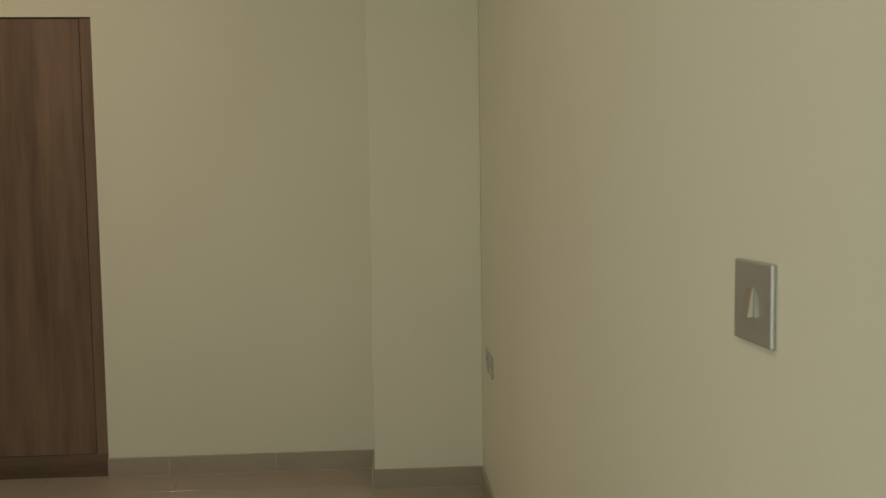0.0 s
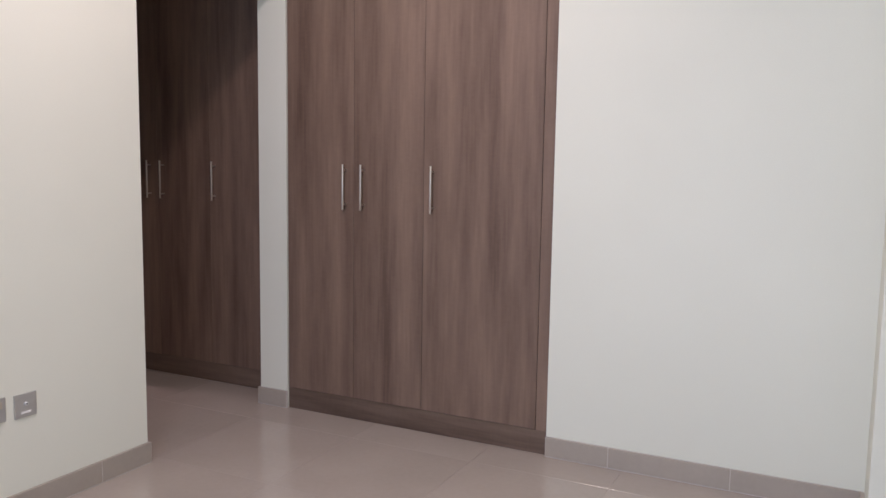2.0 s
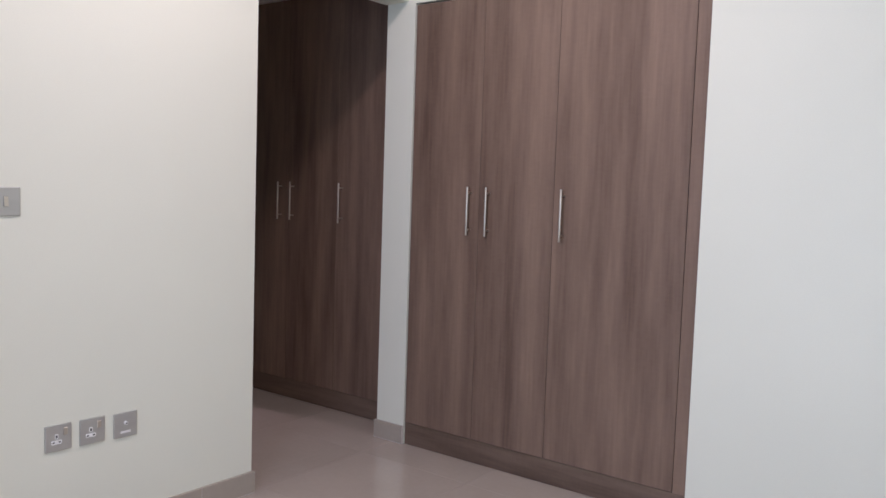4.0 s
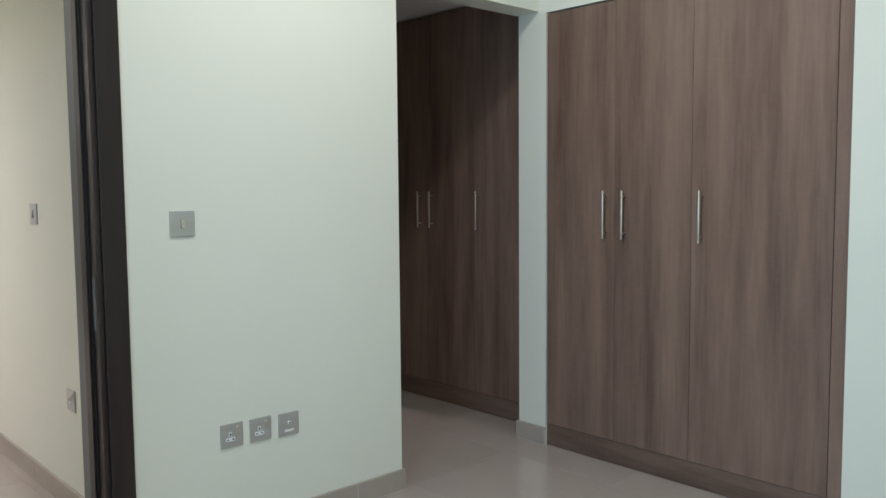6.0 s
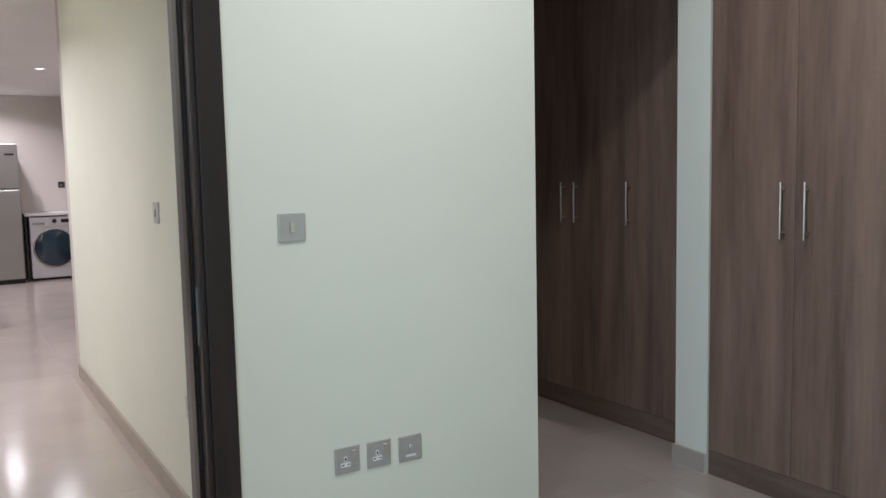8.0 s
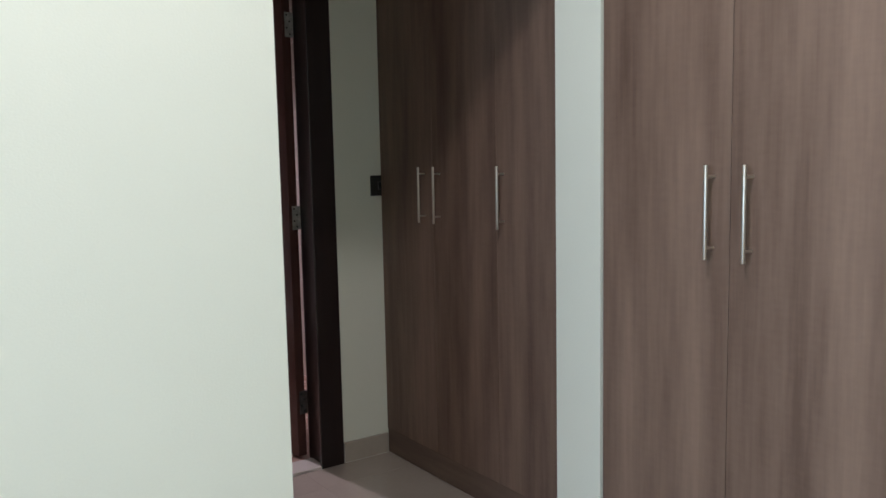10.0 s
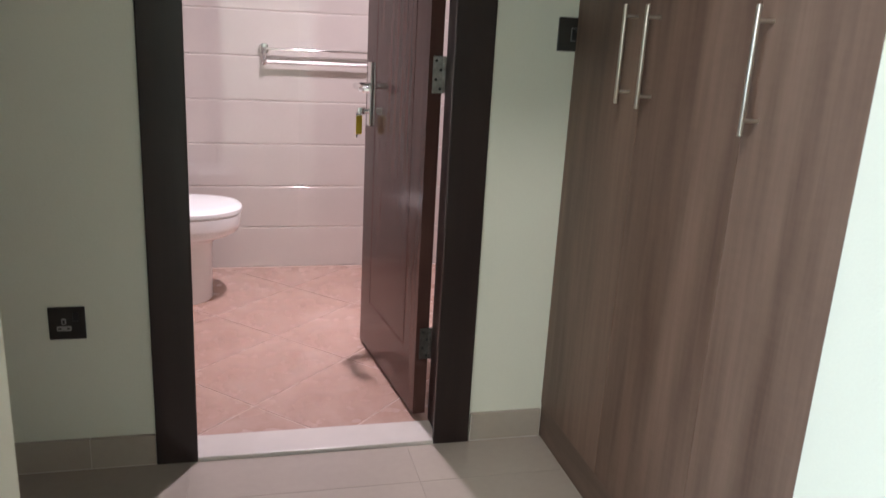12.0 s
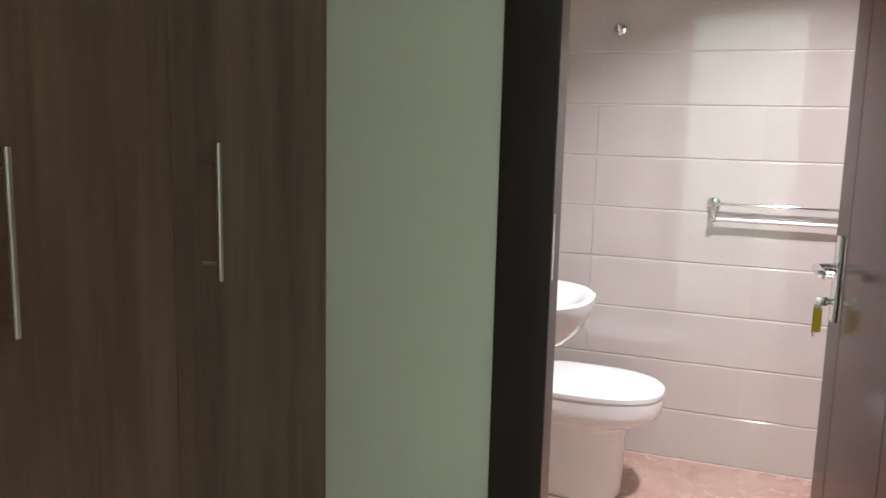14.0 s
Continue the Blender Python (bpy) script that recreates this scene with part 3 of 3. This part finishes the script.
# ---- lamps ----
def downlight(x, y, z, r, mat, name, label):
    t = thing(name, pose(x, y, z), label, "ceiling lamp", "recessed ceiling lamps")
    bm = bmesh.new()
    n = 28
    rings = []
    for rr, zz in ((r, 0.0), (r, -0.006), (r * 0.82, -0.009), (r * 0.74, -0.004), (r * 0.74, 0.0)):
        rings.append([(rr * math.cos(2 * math.pi * i / n), rr * math.sin(2 * math.pi * i / n), zz) for i in range(n)])
    loft(bm, rings, cap=False)
    part("trim_ring", bm, WHITE_PL, t, smooth=True)
    bm = bmesh.new()
    cyl(bm, (0, 0, -0.001), (0, 0, -0.0035), r * 0.74, n=n)
    part("diffuser", bm, mat, t, "lit diffuser")


# the three added fill lamps get a ring and diffuser too
for lx, ly, watts in HALL_AND_FILL_LAMPS:
    downlight(lx, ly, H_LOW, 0.055, GLOW, "recessed_or_fill_lamp", "small lit recessed lamp in the white ceiling, real or added as fill")
downlight(-0.28, 2.26, 2.4, 0.06, GLOWBATH, "bathroom_lamp", "small lit recessed lamp in the bathroom ceiling")
for lx, ly, watts, colour in BED_LAMPS:
    downlight(lx, ly, H_BED, 0.14, GLOW, "ceiling_lamp", "round lit flush lamp on the bedroom ceiling")


# ---- bedroom window, behind the walker ----
window = tagged(new("window_1"), "wide white-framed window of the bedroom", "window", kind="structure")
boxes("window_frame", [(-4.45, -4.39, -2.75, -2.69, 0.2, 2.3), (-4.45, -4.39, -0.91, -0.85, 0.2, 2.3), (-4.45, -4.39, -1.83, -1.77, 0.26, 2.24),
                       (-4.45, -4.39, -2.69, -0.91, 0.2, 0.26), (-4.45, -4.39, -2.69, -0.91, 2.24, 2.3)], WHITE_PL, window, bevel=0.002)
for ya, yb in ((-2.69, -1.83), (-1.77, -0.91)):
    pane = boxes("pane", [(-4.424, -4.418, ya, yb, 0.26, 2.24)], GLASS, window)
    pane.visible_shadow = False


# ---- hall and kitchen beyond the bedroom door ----
def rounded_box(bm, x0, x1, y0, y1, z0, z1, r):
    box(bm, x0, x1, y0, y1, z0, z1, bevel=r, seg=3)


fridge = thing("refrigerator", pose(-2.18, 9.44, 0), "tall silver two-door refrigerator beside the washing machine", "refrigerator")
boxes("body", [(-0.38, 0.38, 0.05, 0.70, 0.05, 1.80)], FRIDGE, fridge, bevel=0.006)
bm = bmesh.new(); rounded_box(bm, -0.385, 0.385, -0.02, 0.045, 1.235, 1.81, 0.015)
top_door = part("freezer_door", bm, FRIDGE, fridge)
bm = bmesh.new(); rounded_box(bm, -0.385, 0.385, -0.02, 0.045, 0.06, 1.222, 0.015)
low_door = part("fridge_door", bm, FRIDGE, fridge)
boxes("label", [(0.23, 0.34, -0.0225, -0.0195, 1.66, 1.685)], BLACK_PL, top_door, "dark badge")
boxes("label", [(0.25, 0.34, -0.0225, -0.0195, 1.70, 1.708)], GREY_PL, top_door)
boxes("kick_plate", [(-0.38, 0.38, 0.03, 0.06, 0.0, 0.055)], BLACK_PL, fridge)

washer = thing("washing_machine", pose(-1.40, 9.60, 0), "silver-white front-loading washing machine with a dark round door", "washing machine")
bm = bmesh.new(); rounded_box(bm, -0.30, 0.30, 0.0, 0.55, 0.03, 0.85, 0.012)
part("body", bm, WASHWHITE, washer)
for fx in (-0.25, 0.25):
    for fy in (0.06, 0.48):
        bm = bmesh.new(); cyl(bm, (fx, fy, 0), (fx, fy, 0.035), 0.02, n=14)
        part("foot", bm, BLACK_PL, washer)
bm = bmesh.new(); rounded_box(bm, -0.295, 0.295, -0.012, 0.004, 0.72, 0.845, 0.006)
panel = part("control_panel", bm, WASHWHITE, washer)
boxes("display", [(0.08, 0.21, -0.0145, -0.011, 0.765, 0.815)], BLACK_PL, panel, "black display")
boxes("drawer_front", [(-0.27, -0.12, -0.0145, -0.011, 0.745, 0.775)], GREY_PL, panel)
bm = bmesh.new(); cyl(bm, (0, -0.011, 0.79), (0, -0.034, 0.79), 0.03, 0.026, n=24)
part("dial", bm, BLACK_PL, panel, "round dark dial", smooth=True)
bm = bmesh.new()
n = 40
rings = []
for rr, yy in ((0.264, 0.0), (0.264, -0.016), (0.256, -0.026), (0.249, -0.026), (0.246, -0.012)):
    rings.append([(rr * math.cos(2 * math.pi * i / n) - 0.01, yy, 0.43 + rr * math.sin(2 * math.pi * i / n)) for i in range(n)])
loft(bm, rings, cap=False)
wdoor = part("door", bm, STEEL, washer, "round door with a grey rim", smooth=True)
bm = bmesh.new()
rings = []
for rr, yy in ((0.252, -0.014), (0.240, -0.034), (0.18, -0.05), (0.09, -0.058), (0.01, -0.06)):
    rings.append([(rr * math.cos(2 * math.pi * i / n) - 0.01, yy, 0.43 + rr * math.sin(2 * math.pi * i / n)) for i in range(n)])
loft(bm, rings)
part("door_glass", bm, GLASSDARK, wdoor, "domed dark glass", smooth=True)
boxes("energy_label", [(0.225, 0.275, -0.0035, 0.001, 0.63, 0.69)], BLACK_PL, washer)

counter = tagged(boxes("worktop", [(-1.755, -0.985, 9.56, 10.195, 0.865, 0.902)], WORKTOP, bevel=0.004), "white kitchen worktop above the washing machine", "worktop")
boxes("side_panel", [(-1.75, -1.732, 9.60, 10.19, 0.0, 0.865)], BLACK_PL, counter, "dark side panel")
boxes("side_panel", [(-1.068, -1.052, 9.60, 10.19, 0.0, 0.865)], BLACK_PL, counter)
cab = thing("base_cabinet", pose(-1.045, 8.2, 0), "dark wood-grain base cabinets along the kitchen side wall", "cabinet")
boxes("body", [(-0.04, 0.06, -1.1, 1.34, 0.08, 0.863)], WOOD, cab)
for k in range(4):
    boxes("door", [(-0.06, -0.041, -1.1 + 0.61 * k + 0.002, -1.1 + 0.61 * (k + 1) - 0.002, 0.085, 0.858)], WOOD, cab, bevel=0.001)
boxes("plinth", [(-0.02, 0.06, -1.1, 1.34, 0.0, 0.08)], BLACK_PL, cab)
boxes("worktop", [(-0.075, 0.062, -1.12, 1.358, 0.865, 0.902)], WORKTOP, cab, "white worktop", bevel=0.004)
socket(pose(-1.21, 10.2, 1.27), "dark bronze socket on the taupe kitchen wall", DARKPLATE, GREY_PL)
island = thing("kitchen_island", pose(-3.2, 5.95, 0), "wood-grain kitchen island under a white worktop", "kitchen island")
boxes("body", [(-0.8, 0.68, -0.30, 0.25, 0.0, 0.86)], WOOD, island, bevel=0.002)
boxes("worktop", [(-0.83, 0.70, -0.33, 0.30, 0.861, 0.90)], WORKTOP, island, "white worktop", bevel=0.004)


# ---- bathroom ----
def ellipse(cx, cy, z, rx0, rx1, ry, n=40, power=2.4):
    """A rounded outline: rx0 towards -x, rx1 towards +x."""
    out = []
    for i in range(n):
        a = 2 * math.pi * i / n
        c, s = math.cos(a), math.sin(a)
        rx = rx1 if c > 0 else rx0
        p = 2 / (power if c > 0 else 6)
        out.append((cx + math.copysign(abs(c) ** p, c) * rx, cy + math.copysign(abs(s) ** (2 / power), s) * ry, z))
    return out


TX, TY = -0.974, 2.749
toilet = thing("toilet", pose(TX, TY, 0), "white glazed toilet with its lid closed", "toilet")
bm = bmesh.new()
loft(bm, [ellipse(0, 0, z, 0.40, f, w) for z, f, w in ((0.0, 0.167, 0.122), (0.008, 0.173, 0.127), (0.10, 0.171, 0.126), (0.20, 0.173, 0.128), (0.250, 0.179, 0.133), (0.267, 0.197, 0.145), (0.279, 0.228, 0.162), (0.289, 0.257, 0.173), (0.302, 0.281, 0.180), (0.325, 0.291, 0.183), (0.366, 0.294, 0.1845), (0.3725, 0.2935, 0.184))])
part("bowl", bm, CERAMIC, toilet, smooth=True)
bm = bmesh.new()
loft(bm, [ellipse(0, 0, z, 0.16, f, w) for z, f, w in ((0.3728, 0.2925, 0.1835), (0.374, 0.294, 0.1845), (0.3775, 0.294, 0.1845), (0.3785, 0.2925, 0.1835))])
part("seat", bm, WHITE_PL, toilet, smooth=True)
bm = bmesh.new()
loft(bm, [ellipse(0, 0, z, 0.16, f, w) for z, f, w in ((0.379, 0.2945, 0.1845), (0.381, 0.297, 0.1865), (0.396, 0.297, 0.186), (0.406, 0.286, 0.176), (0.411, 0.250, 0.145), (0.413, 0.16, 0.08))])
part("lid", bm, WHITE_PL, toilet, smooth=True)
bm = bmesh.new(); rounded_box(bm, -0.42, -0.235, -0.19, 0.19, 0.37, 0.78, 0.02)
part("cistern", bm, CERAMIC, toilet, smooth=True)
bm = bmesh.new(); rounded_box(bm, -0.425, -0.228, -0.196, 0.196, 0.782, 0.815, 0.012)
cl = part("cistern_lid", bm, CERAMIC, toilet, smooth=True)
bm = bmesh.new(); cyl(bm, (-0.325, 0, 0.815), (-0.325, 0, 0.822), 0.022, n=20)
part("flush_button", bm, CHROME, cl)

basin = thing("wash_basin", pose(-1.405, 2.30, -0.012), "white wall-hung ceramic wash basin", "wash basin")
bm = bmesh.new()
loft(bm, [ellipse(0.22, 0, z, 0.218, f, w, power=2.6) for z, f, w in
          ((0.645, 0.17, 0.15), (0.655, 0.215, 0.18), (0.675, 0.255, 0.205), (0.705, 0.288, 0.225), (0.745, 0.308, 0.238), (0.785, 0.319, 0.244), (0.80, 0.32, 0.245), (0.806, 0.312, 0.238), (0.80, 0.285, 0.215), (0.76, 0.25, 0.19), (0.71, 0.17, 0.13), (0.695, 0.06, 0.05))])
part("bowl", bm, CERAMIC, basin, smooth=True)
bm = bmesh.new()
cyl(bm, (0.06, 0, 0.80), (0.06, 0, 0.90), 0.02, n=18)
tube(bm, [(0.06, 0, 0.885), (0.12, 0, 0.90), (0.18, 0, 0.885)], 0.011)
part("tap", bm, CHROME, basin, "chrome tap", smooth=True)

rail = thing("towel_rail", pose(-0.572, BACK, 1.020), "chrome towel rail on the tiled bathroom wall, with an added bar for its reflection", "towel rail")
for px in (0.0, 0.60):
    bm = bmesh.new()
    cyl(bm, (px, 0, 0), (px, -0.012, 0), 0.024, n=24, bevel=0.002)
    tube(bm, [(px, -0.008, 0), (px, -0.026, 0), (px, -0.030, -0.012), (px, -0.028, -0.056)], 0.009, 14)
    bmesh.ops.create_uvsphere(bm, u_segments=16, v_segments=10, radius=0.014, matrix=Matrix.Translation((px, -0.028, -0.057)))
    part("bracket", bm, CHROME, rail, smooth=True)
bm = bmesh.new(); cyl(bm, (0, -0.026, 0), (0.60, -0.026, 0), 0.0055, n=16)
part("bar", bm, CHROME, rail, "thin upper bar", smooth=True)
# lower bar is added; it draws the rail's pale reflected line as a solid
bm = bmesh.new(); cyl(bm, (0, -0.028, -0.057), (0.60, -0.028, -0.057), 0.0078, n=20)
part("bar", bm, SATIN, rail, "satin bar added for the reflected line below the rail", smooth=True)

hook = thing("robe_hook", pose(-0.955, BACK, 1.66), "chrome hook on the tiled bathroom wall", "hook")
bm = bmesh.new()
cyl(bm, (0, 0, 0), (0, -0.01, 0), 0.024, n=22, bevel=0.002)
part("rosette", bm, CHROME, hook, smooth=True)
bm = bmesh.new()
tube(bm, [(0, -0.008, 0), (0, -0.04, -0.008), (0, -0.052, 0.012)], 0.007)
part("arm", bm, CHROME, hook, smooth=True)


# ---- wall tiles of the bathroom ----
def tile_wall(name, along, at, lo, hi, first, normal, label):
    """Level courses of long tiles with eased upper and lower edges; the end joints close up but for the one at first."""
    root = tagged(new(name), label, "wall tiles", kind="structure")
    pitch_z, pitch, gap, top, ease = 0.197, 0.6, 0.0035, 2.398, 0.0045
    stops = [lo] + [first + i * pitch for i in range(-6, 8) if lo + 0.02 < first + i * pitch < hi - 0.02] + [hi]
    back = at - normal * 0.0105
    z = 0.0
    while z < top - 0.01:
        z1 = min(z + pitch_z, top)
        a0, a1 = z + gap / 2, z1 - gap / 2
        arc = [(ease * (1 - math.cos(radians(k))) * 0.8, ease * (1 - math.sin(radians(k)))) for k in range(68, -1, -4)]
        profile = ([(back, a0)] + [(at - normal * q, a0 + u) for q, u in arc] + [(at - normal * q, a1 - u) for q, u in reversed(arc)] + [(back, a1)])
        for a, b in zip(stops, stops[1:]):
            bm = bmesh.new()
            s0 = a + (0.0012 if abs(a - first) < 0.01 else 0.0002)
            s1 = b - (0.0012 if abs(b - first) < 0.01 else 0.0002)
            loft(bm, [[(s, p, h) if along == "x" else (p, s, h) for p, h in profile] for s in (s0, s1)])
            part("tile", bm, BATHTILE, root)
        z = z1


tile_wall("wall_tiles_back", "x", BACK, -1.4055, 0.4455, -1.02, -1, "cream glazed wall tiles in level courses")
tile_wall("wall_tiles_left", "y", -1.405, END + 0.142, BACK, 2.2, 1, "cream glazed wall tiles in level courses")
tile_wall("wall_tiles_right", "y", 0.445, END + 0.142, BACK, 2.2, -1, "cream glazed wall tiles in level courses")


# ---- floor tiles ----
def tile_mesh(long, wide, gap, thick, mat):
    bm = bmesh.new()
    h, k = long / 2 - gap / 2, wide / 2 - gap / 2
    box(bm, -h, h, -k, k, -thick, 0, bevel=0.0006, seg=1)
    return mesh_of("tile", bm, mat)


def clipped_tile(root, cx, cy, long, wide, gap, turn, bounds, mat, shared):
    """One floor tile at cx, cy; cut to the bounds where it crosses them."""
    x0, x1, y0, y1 = bounds
    c, s = math.cos(turn), math.sin(turn)
    h, k = long / 2, wide / 2
    pts = [(cx + c * u * h - s * v * k, cy + s * u * h + c * v * k) for u, v in ((-1, -1), (1, -1), (1, 1), (-1, 1))]
    if all(x < x0 for x, y in pts) or all(x > x1 for x, y in pts) or all(y < y0 for x, y in pts) or all(y > y1 for x, y in pts):
        return
    if all(x0 <= x <= x1 and y0 <= y <= y1 for x, y in pts):
        ob = new("tile", shared)
    else:
        bm = bmesh.new()
        hh, kk = h - gap / 2, k - gap / 2
        box(bm, -hh, hh, -kk, kk, -0.004, 0, bevel=0.0006, seg=1)
        bmesh.ops.transform(bm, matrix=Matrix.Translation((cx, cy, 0)) @ Matrix.Rotation(turn, 4, "Z"), verts=bm.verts[:])
        for co, no in (((x0, 0, 0), (-1, 0, 0)), ((x1, 0, 0), (1, 0, 0)), ((0, y0, 0), (0, -1, 0)), ((0, y1, 0), (0, 1, 0))):
            r = bmesh.ops.bisect_plane(bm, geom=bm.verts[:] + bm.edges[:] + bm.faces[:], plane_co=co, plane_no=no, clear_outer=True)
            es = [e for e in r["geom_cut"] if isinstance(e, bmesh.types.BMEdge)]
            if es:
                bmesh.ops.holes_fill(bm, edges=es)
        if not bm.faces:
            bm.free()
            return
        bmesh.ops.transform(bm, matrix=(Matrix.Translation((cx, cy, 0)) @ Matrix.Rotation(turn, 4, "Z")).inverted(), verts=bm.verts[:])
        ob = new("tile", mesh_of("tile", bm, mat))
    ob.parent = root
    ob.location = (cx, cy, 0)
    ob.rotation_euler = (0, 0, turn)


big = tile_mesh(0.6, 0.6, 0.0010, 0.004, TILE)
for bounds in ((-4.35, 0.18, SOUTH, 0.0), (-2.895, -2.093, 0.0, 0.14), (CORNER, 0.0, 0.0, 0.14), (C_FRONT, B_FRONT, 0.14, END), (-3.5, HALL, 0.14, 3.55), (-4.6, -0.98, 3.55, 10.2)):
    for i in range(-12, 4):
        for j in range(-7, 20):
            clipped_tile(floor, -0.22 + 0.6 * (i + 0.5), 0.02 + 0.6 * (j + 0.5), 0.6, 0.6, 0.0010, 0, bounds, TILE, big)

stone = tile_mesh(0.46, 0.33, 0.004, 0.004, STONE)
q = math.sqrt(0.5)
for i in range(-9, 10):
    for j in range(-9, 10):
        # joints cross at (-0.648, 1.712) and run at 45 degrees
        u, v = (i + 0.5) * 0.46, (j + 0.5) * 0.33
        clipped_tile(bath_floor, -0.648 + (u - v) * q, 1.712 + (u + v) * q, 0.46, 0.33, 0.004, math.pi / 4, (-1.404, 0.444, 1.5355, BACK - 0.011), STONE, stone)
